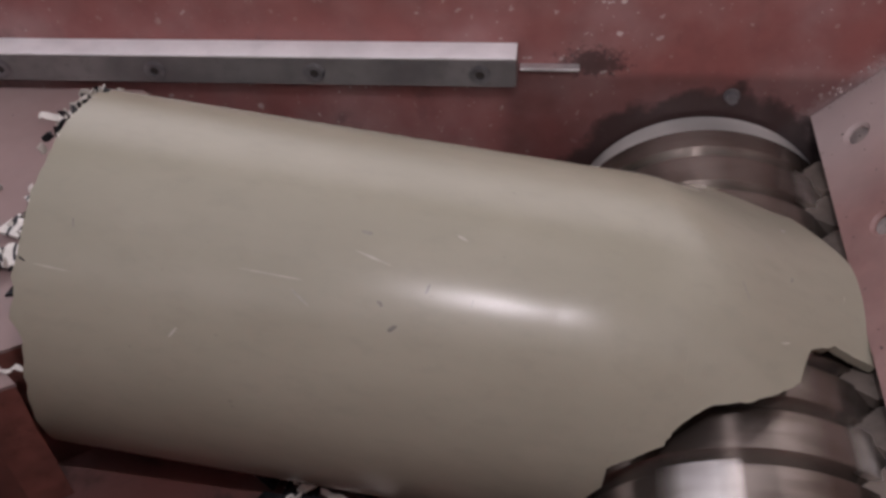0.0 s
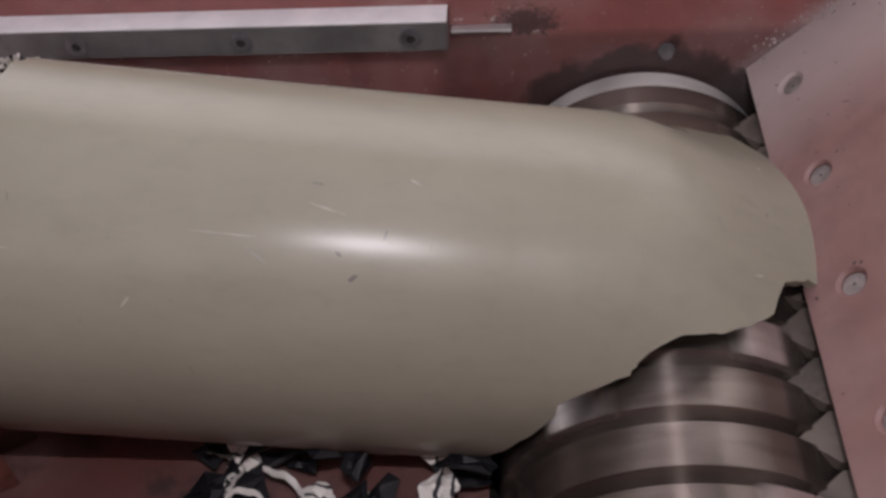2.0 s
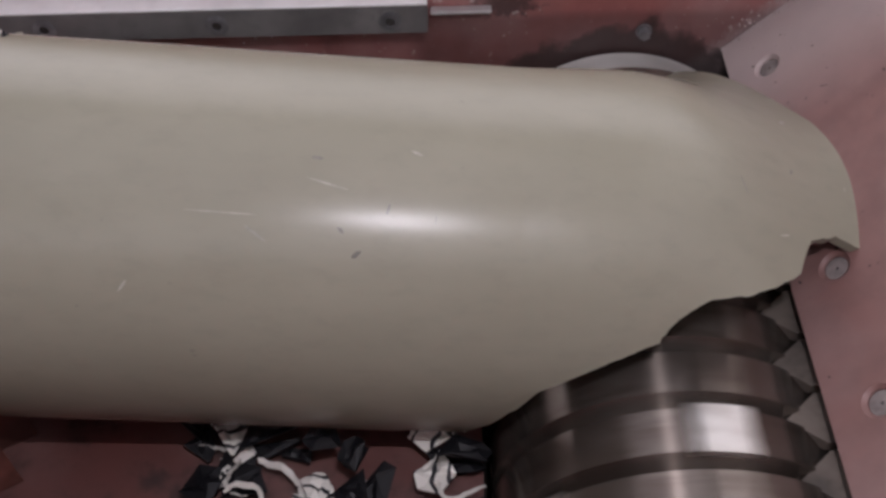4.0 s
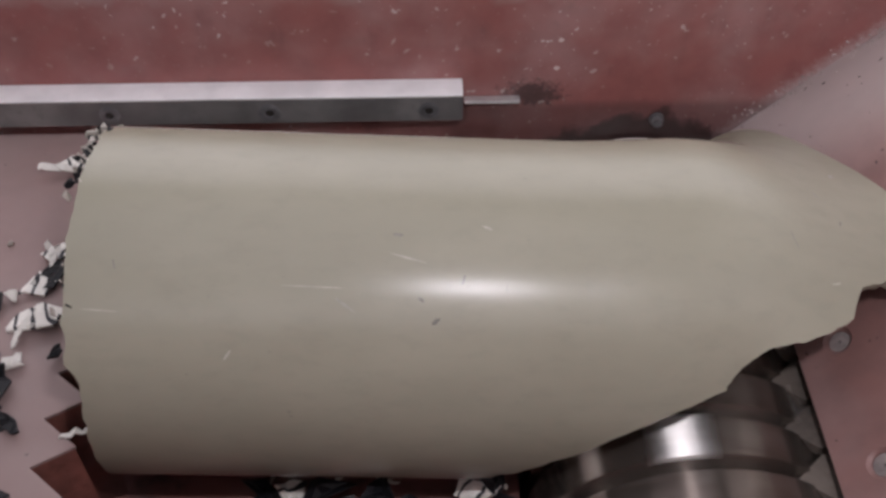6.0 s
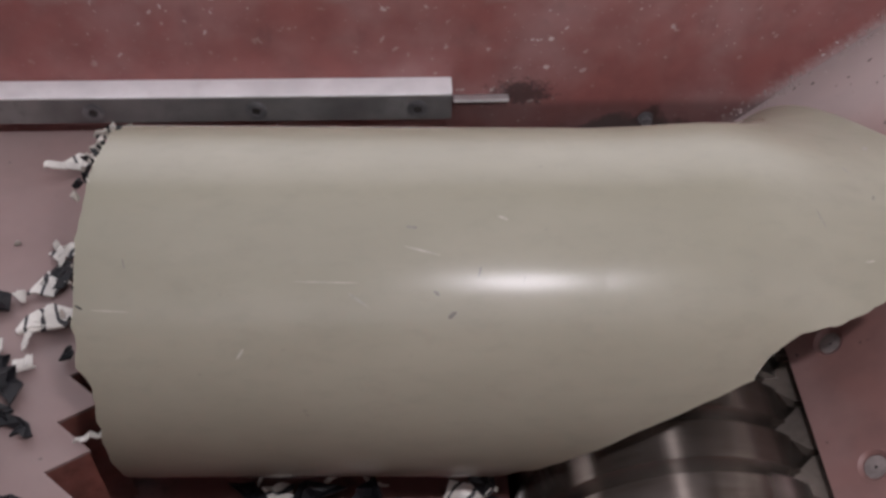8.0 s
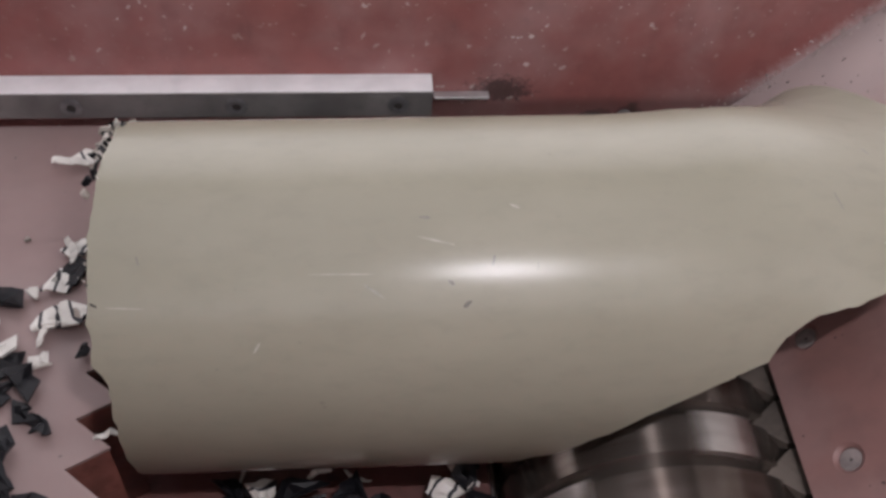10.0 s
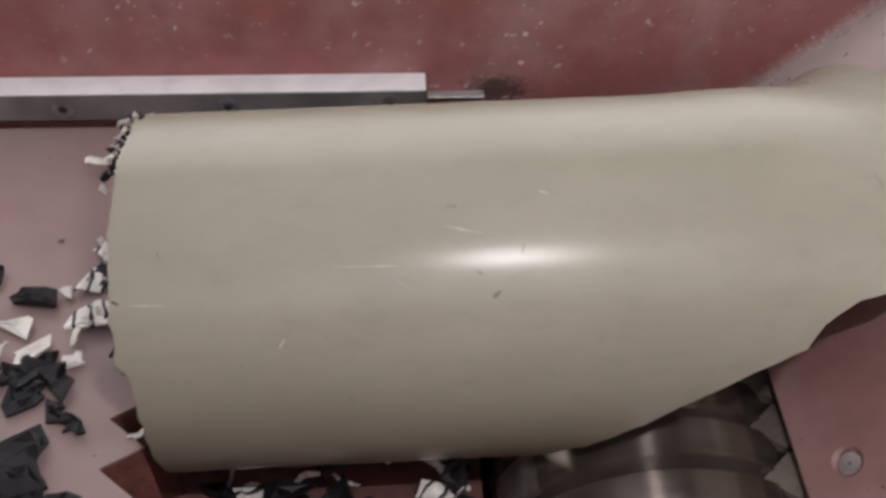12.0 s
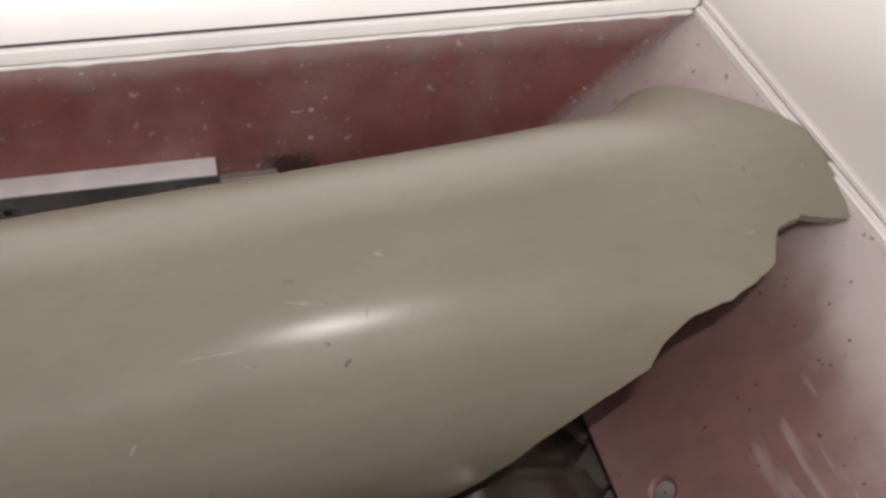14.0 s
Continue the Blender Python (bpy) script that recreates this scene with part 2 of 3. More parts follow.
def box(x0, x1, y0, y1, z0, z1, bevel=0.0, bm=None):
    bm = bm or bmesh.new()
    made = bmesh.ops.create_cube(bm, size=1, matrix=Matrix.Translation(((x0 + x1) / 2, (y0 + y1) / 2, (z0 + z1) / 2)) @ Matrix.Diagonal((x1 - x0, y1 - y0, z1 - z0, 1)))
    if bevel:
        edges = list({e for v in made["verts"] for e in v.link_edges})
        bmesh.ops.bevel(bm, geom=edges, offset=bevel, segments=2, affect="EDGES")
    return bm


def prism(outline, depth, to_world):
    """A closed outline in the plane, drawn out by depth, then placed by to_world((u, v, w))."""
    bm = bmesh.new()
    a = [bm.verts.new(to_world(u, v, 0)) for u, v in outline]
    b = [bm.verts.new(to_world(u, v, depth)) for u, v in outline]
    n = len(outline)
    bm.faces.new(a)
    bm.faces.new(b[::-1])
    for i in range(n):
        bm.faces.new((a[i], a[(i + 1) % n], b[(i + 1) % n], b[i]))
    return bm


def lathe(profile, count, turn):
    """Turns (radius, along) pairs about the Y axis; turn is the phase."""
    bm = bmesh.new()
    rings = []
    for rad, y in profile:
        rings.append([bm.verts.new((rad * math.sin(turn + 2 * math.pi * k / count), y, rad * math.cos(turn + 2 * math.pi * k / count))) for k in range(count)])
    for p, q in zip(rings, rings[1:]):
        for k in range(count):
            bm.faces.new((p[k], p[(k + 1) % count], q[(k + 1) % count], q[k]))
    bm.faces.new(rings[0])
    bm.faces.new(rings[-1][::-1])
    return bm


def structure(ob, label, category):
    return tagged(ob, label, category, kind="structure")


def lerp_table(table, s):
    for (a, va), (b, vb) in zip(table, table[1:]):
        if s <= b:
            k = max(0.0, (s - a) / (b - a))
            return va + (vb - va) * k
    return table[-1][1]


# ---- workshop round the machine ----
structure(part("ceiling", box(-4, 4, -4, 4, 2.3, 2.4), M_ROOM), "plain pale workshop ceiling over the machine", "ceiling")
structure(part("floor", box(-4, 4, -4, 4, -1.3, -1.2), M_CONCRETE), "grey concrete workshop floor under the machine", "floor")
for name, dims in (("wall_north", (-4, 4, 4, 4.1)), ("wall_south", (-4, 4, -4.1, -4)), ("wall_east", (4, 4.1, -4, 4)), ("wall_west", (-4.1, -4, -4, 4))):
    structure(part(name, box(*dims, -1.2, 2.3), M_ROOM), "plain pale painted workshop wall", "wall")

# ---- cutting chamber ----
SEAM = 0.3527
EDGE_X, EDGE_Z, SEAM_X = 0.1046, 0.1389, 0.3205
structure(part("wall_rear", box(-1.7, 0.62, 0.0, 0.02, -0.25, 0.358), M_WALL), "worn dusty red painted steel rear chamber wall", "wall")
structure(part("wall_front", box(-1.7, 0.62, -0.80, -0.78, -0.25, 0.3525), M_LOW), "worn red painted steel front chamber wall", "wall")
# unseen wall: its height and dark red keep fill and bounce off the pipe
structure(part("upper_shade_wall", box(-1.7, 0.62, -0.80, -0.783, 0.353, 0.595), M_LOW), "unseen worn red painted steel front wall, sized to shade the pipe", "wall")
structure(part("wall_left", box(-1.72, -1.7, -0.80, 0.02, -0.25, 0.3525), M_LOW), "worn red painted steel end chamber wall", "wall")
structure(part("upper_wall_left", box(-1.72, -1.703, -0.80, 0.02, 0.353, 0.9), M_CREAM), "cream painted steel end wall of the hopper", "wall")
structure(part("trough_floor", box(-1.7, -0.158, -0.78, 0.0, 0.0, 0.02), M_FLOOR), "dark red painted trough floor before the rotor", "floor")


def basket():
    bm = bmesh.new()
    rows = []
    for rad in (0.175, 0.185):
        for k in range(25):
            a = math.pi * (1.02 + 0.96 * k / 24)
            rows.append([bm.verts.new((rad * math.cos(a), y, rad * math.sin(a))) for y in (-0.78, 0.0)])
    for base in (0, 25):
        for k in range(24):
            p, q = rows[base + k], rows[base + k + 1]
            bm.faces.new((p[0], p[1], q[1], q[0]))
    return bm


# screen takes the gap colour, which paints the shade of the rotor pit
structure(part("screen_basket", basket(), M_RECESS_SHADE, smooth=True), "curved steel screen under the rotor, near black for shade", "screen")


HOLE_N = Vector((-1, 0, 1)).normalized()
HOLE_Y = [-0.0669 - 0.1297 * k for k in range(6)]
HOLE_A, HOLE_R, HOLE_DEEP = 0.0404, 0.0108, 0.0075


def on_plate(a, y, w=0.0):
    """A point of the sloping plate: a metres up from its lower edge, w metres under its face."""
    up = Vector((SEAM_X - EDGE_X, 0, SEAM - EDGE_Z)).normalized()
    return Vector((EDGE_X, y, EDGE_Z)) + up * a - HOLE_N * w


def sloping_plate():
    bm = bmesh.new()
    length = 1.03 * math.hypot(SEAM_X - EDGE_X, SEAM - EDGE_Z)
    band = 2 * HOLE_A
    deep = 0.015

    def quad(a0, a1, y0, y1, w):
        return bm.faces.new([bm.verts.new(on_plate(a, y, w)) for a, y in ((a0, y0), (a1, y0), (a1, y1), (a0, y1))])

    quad(band, length, -0.78, 0, 0)
    quad(0, length, -0.78, 0, deep)
    for a in (0, length):
        bm.faces.new([bm.verts.new(on_plate(a, y, w)) for y, w in ((0, 0), (-0.78, 0), (-0.78, deep), (0, deep))])
    # a cell round each hole: flat face, worn chamfer, bore and floor
    for y in HOLE_Y:
        y1, y0 = min(0.0, y + 0.06485), max(-0.78, y - 0.06485)
        rings = [[], [], [], []]
        for k in range(32):
            c, d = math.cos(2 * math.pi * k / 32 + math.pi / 4), math.sin(2 * math.pi * k / 32 + math.pi / 4)
            far = 1 / max(abs(c), abs(d))
            ya = y + d * far * (y1 - y if d > 0 else y - y0)
            rings[0].append(bm.verts.new(on_plate(HOLE_A + c * far * HOLE_A, ya)))
            for ring, r, w in ((1, HOLE_R + 0.0032, 0.0), (2, HOLE_R, 0.0028), (3, HOLE_R * 0.97, HOLE_DEEP)):
                rings[ring].append(bm.verts.new(on_plate(HOLE_A + c * r, y + d * r, w)))
        for p, q in zip(rings, rings[1:]):
            for k in range(32):
                bm.faces.new((p[k], p[(k + 1) % 32], q[(k + 1) % 32], q[k]))
        bm.faces.new(rings[3])
    return bm


plate = structure(part("sloping_wall", sloping_plate(), M_PLATE), "dusty pink painted steel plate sloping to the rotor", "wall")
UPWARD = Matrix.Rotation(-math.pi / 4, 4, "Y")


def screw(parent, spot, turn, rad, metal=None):
    """A socket screw sunk in a ring: rim, head and a flat disc in the socket's shade; its axis is +Z of turn."""
    m = Matrix.Translation(spot) @ turn

    def ring(r0, r1, z0, z1, sides=20):
        bm = bmesh.new()
        loops = []
        for r, z in ((r0, z0), (r0, z1), (r1, z1), (r1, z0)):
            loops.append([bm.verts.new(m @ Vector((r * math.cos(2 * math.pi * k / sides), r * math.sin(2 * math.pi * k / sides), z))) for k in range(sides)])
        for a, b in zip(loops, loops[1:]):
            for k in range(sides):
                bm.faces.new((a[k], a[(k + 1) % sides], b[(k + 1) % sides], b[k]))
        return bm

    bolt = part("bolt", ring(rad * (0.45 if metal is None else 0.12), rad * 0.82, -0.002, 0.0022), metal or M_BOLT, parent)
    if metal is None:
        part("bolt_rim", ring(rad * 0.84, rad, -0.002, 0.0012), metal or M_BOLT, bolt)
    # no hollow is cut: a flat near-black disc gives the socket's shade
    disc = bmesh.new()
    bmesh.ops.create_circle(disc, cap_ends=True, segments=6, radius=rad * (0.46 if metal is None else 0.13), matrix=m @ Matrix.Translation((0, 0, 0.0007)))
    part("socket", disc, M_RECESS_SHADE, bolt, "flat hexagon painted dark as a shaded socket")


for y in HOLE_Y:
    screw(plate, on_plate(HOLE_A, y, HOLE_DEEP - 0.0008), UPWARD, 0.0126, M_SUNK)

# upper hopper sheets with their folded seams
upper = structure(part("upper_wall_rear", box(-1.7, SEAM_X + 0.02, 0.006, 0.02, 0.3575, 0.72), M_CREAM), "clean cream painted hopper sheet above the red wall", "wall")
part("seam_strip", box(-1.7, SEAM_X + 0.006, -0.003, 0.006, 0.3583, 0.3735, 0.0015), M_SEAM, upper, "white painted folded seam strip")
part("seam_groove", box(-1.7, SEAM_X + 0.006, 0.0035, 0.0058, 0.3737, 0.3755), M_RECESS_SHADE, upper, "thin dark seam gap")


def sealant():
    """A hand-drawn bead: its lower edge and its bulge wander."""
    bm = bmesh.new()
    rows = []
    for k in range(321):
        x = -1.7 + (SEAM_X + 1.7) * k / 320
        sag = 0.0035 * noise.noise((x * 9, 1, 0)) + 0.0022 * noise.noise((x * 45, 2, 0)) + 0.004 * max(0.0, noise.noise((x * 21, 7, 0)) - 0.25)
        low = 0.3515 - max(-0.0015, sag)
        out = -0.0050 - 0.0012 * noise.noise((x * 30, 5, 0))
        rows.append([bm.verts.new((x, y, z)) for y, z in ((-0.0004, low), (out * 0.7, low + 0.0012), (out, (low + 0.3578) / 2), (out * 0.75, 0.3568), (-0.0012, 0.3579))])
    for p, q in zip(rows, rows[1:]):
        for k in range(4):
            bm.faces.new((p[k], q[k], q[k + 1], p[k + 1]))
        bm.faces.new((p[4], q[4], q[0], p[0]))
    bm.faces.new(rows[0])
    bm.faces.new(rows[-1][::-1])
    return bm


part("sealant_bead", sealant(), M_SEAM, upper, "uneven white sealant bead", smooth=True)
side = structure(part("upper_wall_right", box(SEAM_X + 0.012, SEAM_X + 0.03, -0.80, 0.004, 0.353, 1.0), M_CREAM), "clean cream painted hopper side sheet", "wall")
part("seam_strip", box(SEAM_X + 0.001, SEAM_X + 0.0118, -0.78, -0.0035, 0.349, 0.364, 0.003), M_SEAM, side, "white painted folded seam strip")
part("seam_strip", box(SEAM_X + 0.007, SEAM_X + 0.0119, -0.78, -0.0035, 0.3646, 0.374, 0.002), M_SEAM, side)

# ---- guide bar on the rear wall ----
bar = tagged(new("guide_bar"), "steel guide bar bolted to red wall, lit top painted lighter", "guide bar")
# body in the shaded colour, thin top layer in the lit colour
part("bar_body", box(-1.69, -0.2025, -0.030, -0.0005, 0.189, 0.2222, 0.001), M_BAR_SHADED, bar, "steel bar painted dark for its shaded front")
part("lit_top", box(-1.69, -0.2022, -0.0303, -0.0005, 0.2223, 0.2248, 0.0006), M_BAR_LIT, bar, "top face of the bar painted pale as if lit")
FORWARD = Matrix.Rotation(math.pi / 2, 4, "X")
for k in range(7):
    screw(bar, Vector((-0.2393 - 0.1735 * k, -0.0303, 0.2048)), FORWARD, 0.0115)
tagged(part("wear_strip", box(-0.2, -0.138, -0.012, -0.0005, 0.1965, 0.2005, 0.001), M_STEEL), "thin bright steel wear strip beside the guide bar", "strip")
nut = tagged(new("wall_bolt"), "small steel bolt in black grease above the rotor", "bolt")
nut.location = (0.021, -0.001, 0.163)
head = bmesh.new()
bmesh.ops.create_cone(head, cap_ends=True, segments=6, radius1=0.0062, radius2=0.006, depth=0.008, matrix=Matrix.Translation((0, -0.005, 0)) @ FORWARD)
part("bolt_head", head, M_BOLT, nut)
washer = bmesh.new()
bmesh.ops.create_cone(washer, cap_ends=True, segments=18, radius1=0.0085, radius2=0.0085, depth=0.002, matrix=FORWARD)
part("washer", washer, M_BOLT, nut)

# ---- rotor ----
PITCH = 0.052
GROOVE = -0.337
rotor = tagged(new("rotor"), "dark worn steel shredder rotor with square knives", "rotor")


def rotor_profile():
    out = [(0.06, -0.0425)]
    k = 5
    y = GROOVE + PITCH * k
    out.append((0.150, -0.043))
    while y > -0.76:
        if y + 0.013 < -0.045:
            out += [(0.150, y + 0.0075), (0.136, y), (0.150, y - 0.0075)]
        y -= PITCH
    out += [(0.150, -0.765), (0.06, -0.7655)]
    return out


drum = part("drum", lathe(rotor_profile(), 96, 0), M_ROTOR, rotor, "grooved dark steel drum", smooth=True)
drum.data.set_sharp_from_angle(angle=radians(25))
collar = part("end_collar", lathe([(0.08, -0.004), (0.137, -0.0041), (0.1395, -0.006), (0.1395, -0.033), (0.130, -0.036), (0.125, -0.041), (0.08, -0.0415)], 72, 0), M_COLLAR, rotor, "bright polished steel end collar", smooth=True)
collar.data.set_sharp_from_angle(angle=radians(25))
knife_mesh = None
SPIN = 50.13  # degrees in a tenth of a second
for k in range(14):
    y = GROOVE + PITCH * (5.5 - k)
    if not -0.75 < y < -0.06:
        continue
    for half in range(2):
        turn = math.radians(-9.0 - 60 * SPIN + 120 * (k - 7) + 180 * half)
        if knife_mesh is None:
            arc = [(0.30 * math.sin(0.01 * q), 0.1528 - 0.30 * (1 - math.cos(0.01 * q))) for q in range(-8, 8)]
            bm = prism([(-0.024, 0.128)] + arc + [(0.021, 0.128)], 0.041, lambda u, v, w: Vector((u, w - 0.0205, v)))
            knife = part("knife", bm, M_KNIFE, rotor, "polished steel cutting knife")
            knife_mesh = knife.data
        else:
            knife = new("knife", knife_mesh)
            knife.parent = rotor
        knife.matrix_basis = Matrix.Translation((0, y, 0)) @ Matrix.Rotation(turn, 4, "Y")

# fixed comb under the sloping plate
comb = tagged(new("counter_knife"), "worn steel counter knife comb with pointed teeth", "counter knife")
part("comb_bar", box(0.137, 0.16, -0.78, -0.001, 0.04, 0.140), M_COMB, comb)
for k in range(14):
    y = GROOVE + PITCH * (6 - k)
    if -0.76 < y < -0.03:
        part("tooth", prism([(0.080, y), (0.106, y - 0.0225), (0.1365, y - 0.0235), (0.1365, y + 0.0235), (0.106, y + 0.0225)], 0.011, lambda u, v, w: Vector((u, v, 0.106 + w + (u - 0.080) * 0.12))), M_COMB, comb)

# ---- ram ----
ram = tagged(new("ram"), "dusty pink steel ram with saw-toothed front edge", "ram")


def ram_plate():
    out = [(-1.15, -0.031), (-1.15, -0.775)]
    pitch = 0.0475
    k = 8
    while -0.3845 - pitch * k < -0.76:
        k -= 1
    front = []
    while True:
        tip = -0.3845 - pitch * k
        if tip > -0.05:
            break
        front += [(-0.567, tip - 0.0195), (-0.5335, tip)]
        k -= 1
    return out + front + [(-0.56, -0.031)]


part("top_plate", prism(ram_plate(), 0.0035, lambda u, v, w: Vector((u, v, 0.180 - w))), M_RAM, ram, "pink dusty top plate with pointed teeth")
part("ram_body", prism(ram_plate(), 0.1545, lambda u, v, w: Vector((u - 0.0015, v, 0.1764 - w))), M_FRONT, ram, "orange-red painted ram front")

# ---- pipe being shredded ----
RAD = 0.1575
pipe = tagged(new("pipe"), "grey-beige thick plastic pipe with torn chewed end", "pipe")


def wall_sheet(rows, thick):
    """A bent wall from rows of (point, outward normal), with its inner face and its edges."""
    bm = bmesh.new()
    outer = [[bm.verts.new(p) for p, n in row] for row in rows]
    inner = [[bm.verts.new(p - n * thick) for p, n in row] for row in rows]
    last = len(rows[0]) - 1
    for i in range(len(rows) - 1):
        for j in range(last):
            bm.faces.new((outer[i][j], outer[i][j + 1], outer[i + 1][j + 1], outer[i + 1][j]))
            bm.faces.new((inner[i][j], inner[i + 1][j], inner[i + 1][j + 1], inner[i][j + 1]))
        bm.faces.new((outer[i][0], outer[i + 1][0], inner[i + 1][0], inner[i][0]))
        bm.faces.new((outer[i + 1][last], outer[i][last], inner[i][last], inner[i + 1][last]))
    for j in range(last):
        bm.faces.new((outer[0][j + 1], outer[0][j], inner[0][j], inner[0][j + 1]))
        bm.faces.new((outer[-1][j], outer[-1][j + 1], inner[-1][j + 1], inner[-1][j]))
    return bm


def pipe_wall(name, bm, label=""):
    ob = part(name, bm, M_PIPE, pipe, label, smooth=True)
    ob.data.set_sharp_from_angle(angle=radians(40))
    return ob


FRONT_CUT = [(0.0, 270), (0.25, 268), (0.30, 226), (0.345, 198), (0.374, 181), (0.43, 153)]
REAR_CUT = [(0.0, -90), (0.25, -88), (0.43, -32)]
ARC_FRONT = [(0.30, 0.32), (0.36, 0.29), (0.43, 0.228), (0.475, 0.202), (0.522, 0.180), (0.529, 0.164), (0.555, 0.144), (0.60, 0.128), (0.62, 0.118), (0.644, 0.102), (0.648, 0.090), (0.66, 0.070), (0.69, 0.060), (0.72, 0.068), (0.731, 0.071), (0.738, 0.050), (0.746, 0.015), (0.752, -0.03)]
ARC_REAR = [(0.30, 0.40), (0.42, 0.31), (0.52, 0.27), (0.63, 0.262), (0.665, 0.245), (0.685, 0.208), (0.70, 0.170), (0.715, 0.130), (0.730, 0.088), (0.744, 0.045), (0.752, 0.01)]
BEND_FROM, BEND_TO, TIP = 0.402, 0.585, 0.752


def cut_of(s):
    """Where the wall ends on its rear and its front side at s metres from the rim, in degrees round the axis."""
    lo = min(lerp_table(REAR_CUT, s), 90 - math.degrees(lerp_table(ARC_REAR, s) / RAD))
    hi = max(lerp_table(FRONT_CUT, s), 90 + math.degrees(lerp_table(ARC_FRONT, s) / RAD)) if s > 0.30 else lerp_table(FRONT_CUT, s)
    return (lo if s > 0.30 else lerp_table(REAR_CUT, s)), hi


def shell():
    rows = []
    for i in range(87):
        s = (BEND_FROM + 0.002) * i / 86
        lo, hi = cut_of(s)
        if 0.25 < s < 0.425:
            hi += 1.6 * noise.noise((s * 60, 0, 0)) + 0.8 * noise.noise((s * 170, 3, 0))
        row = []
        for j in range(121):
            deg = lo + (hi - lo) * j / 120
            a = math.radians(deg)
            chew = 0.003 * noise.noise((math.cos(a) * 9, math.sin(a) * 9, 0)) + 0.0018 * noise.noise((math.cos(a) * 40, math.sin(a) * 40, 5))
            # a bite out of the rim where the ram's teeth bear on it
            bite = 0.011 * max(0.0, min(1.0, (deg - 149) / 6)) if deg < 235 else 0.0
            x = s + (chew + bite) * max(0.0, 1 - s / 0.06)
            row.append((Vector((x, RAD * math.cos(a), RAD * math.sin(a))), Vector((0, math.cos(a), math.sin(a)))))
        rows.append(row)
    return wall_sheet(rows, 0.009)


pipe_wall("shell", shell(), "long round wall of the pipe")

def tongue_point(s, j):
    """A point of the torn wall at s metres from the rim, j of 64 steps from front to rear: a round arc that flattens towards the tip."""
    u = max(0.0, min(1.0, (s - 0.52) / 0.205))
    u = u * u * (3 - 2 * u)
    bend = RAD / (1 - 0.62 * u)
    crown = RAD - 0.036 * u
    a0, a1 = -lerp_table(ARC_FRONT, s), lerp_table(ARC_REAR, s)
    a0 += 0.0025 * noise.noise((s * 70, 9, 0)) + 0.0012 * noise.noise((s * 210, 2, 0))
    a = a0 + (a1 - a0) * j / 64
    th = a / bend
    out = Vector((0, math.sin(th), math.cos(th)))
    return Vector((s, bend * math.sin(th), crown - bend * (1 - math.cos(th)) + 0.004 * u * math.sin(a * 24 + 1.0))), out


def tongue_sheet(s0, s1, steps, tuck=0.0004):
    """The torn wall between s0 and s1; its start is tucked a little under the ring before it."""
    rows = []
    for i in range(steps + 1):
        s = s0 + (s1 - s0) * i / steps
        under = tuck * max(0.0, 1 - (s - s0) / LAP)
        rows.append([(p - n * under, n) for p, n in (tongue_point(s, j) for j in range(65))])
    return wall_sheet(rows, 0.0085)


# the bending stretch: narrow rings of wall, lapped like scales, each taking its share of the bend
LAP = 0.016
SLICES = 46
RING = (BEND_TO - BEND_FROM) / SLICES
rings = []
for k in range(SLICES + 1):
    s0 = BEND_FROM + RING * k - 0.012
    if k < SLICES:
        ob = pipe_wall("wall_ring", tongue_sheet(s0, s0 + LAP, 2))
    else:
        ob = pipe_wall("torn_tongue", tongue_sheet(s0, TIP, 64), "flattened torn tongue of pipe wall")
    rings.append(ob)


def bend_chain(x, y, z, roll, pitch, yaw):
    """The rings' poses in the pipe when the tongue is turned and shifted by so much, shared out along the chain."""
    out, at = [], Matrix.Identity(4)
    sway = math.degrees(1.0) * math.pi / (2 * (BEND_TO - BEND_FROM))
    for k in range(SLICES + 1):
        hinge = Matrix.Translation((BEND_FROM + RING * k, 0, 0.15))
        u = (k + 0.5) / (SLICES + 1)
        share = 6 * u * (1 - u) / (SLICES + 1)
        # a sideways shift is an S-bend: turned one way at first, then back
        back = math.pi * math.cos(math.pi * u) / (SLICES + 1)
        at = at @ hinge @ pose(x * share, 0, 0, roll * share, pitch * share - z * sway * back, yaw * share + y * sway * back) @ hinge.inverted()
        out.append(at)
    return out


FLAP_CUT = [(0.25, 268), (0.30, 266), (0.34, 252), (0.38, 226), (0.42, 199), (0.46, 172)]


def flap_sheet():
    rows = []
    for i in range(40):
        s = 0.25 + 0.21 * i / 39
        hi = lerp_table(FLAP_CUT, s) + 2.2 * noise.noise((s * 70, 4, 0)) + 1.2 * noise.noise((s * 200, 6, 0))
        spokes = [Vector((0, math.cos(math.radians(d)), math.sin(math.radians(d)))) for d in (140 + (hi - 140) * j / 40 for j in range(41))]
        rows.append([(Vector((s, 0, 0)) + n * (RAD - 0.0009), n) for n in spokes])
    return wall_sheet(rows, 0.006)


flap = pipe_wall("torn_flap", flap_sheet(), "ragged lower flap of pipe wall")


def scuff(s0, deg, length, width, lean):
    """A thin scraped patch that follows the pipe's curve."""
    bm = bmesh.new()
    rows = []
    rnd = random.Random(int(s0 * 1000))
    for k in range(7):
        u = k / 6 - 0.5
        w = width * (1 - (2 * u) ** 2) * rnd.uniform(0.6, 1.2) + 0.0002
        row = []
        for v in (-0.5, 0.0, 0.5):
            a = math.radians(deg) + (u * length * math.sin(lean) + v * w) / RAD
            row.append(bm.verts.new((s0 + u * length * math.cos(lean), (RAD + 0.0002) * math.cos(a), (RAD + 0.0002) * math.sin(a))))
        rows.append(row)
    for p, q in zip(rows, rows[1:]):
        for k in range(2):
            bm.faces.new((p[k], p[k + 1], q[k + 1], q[k]))
    return bm


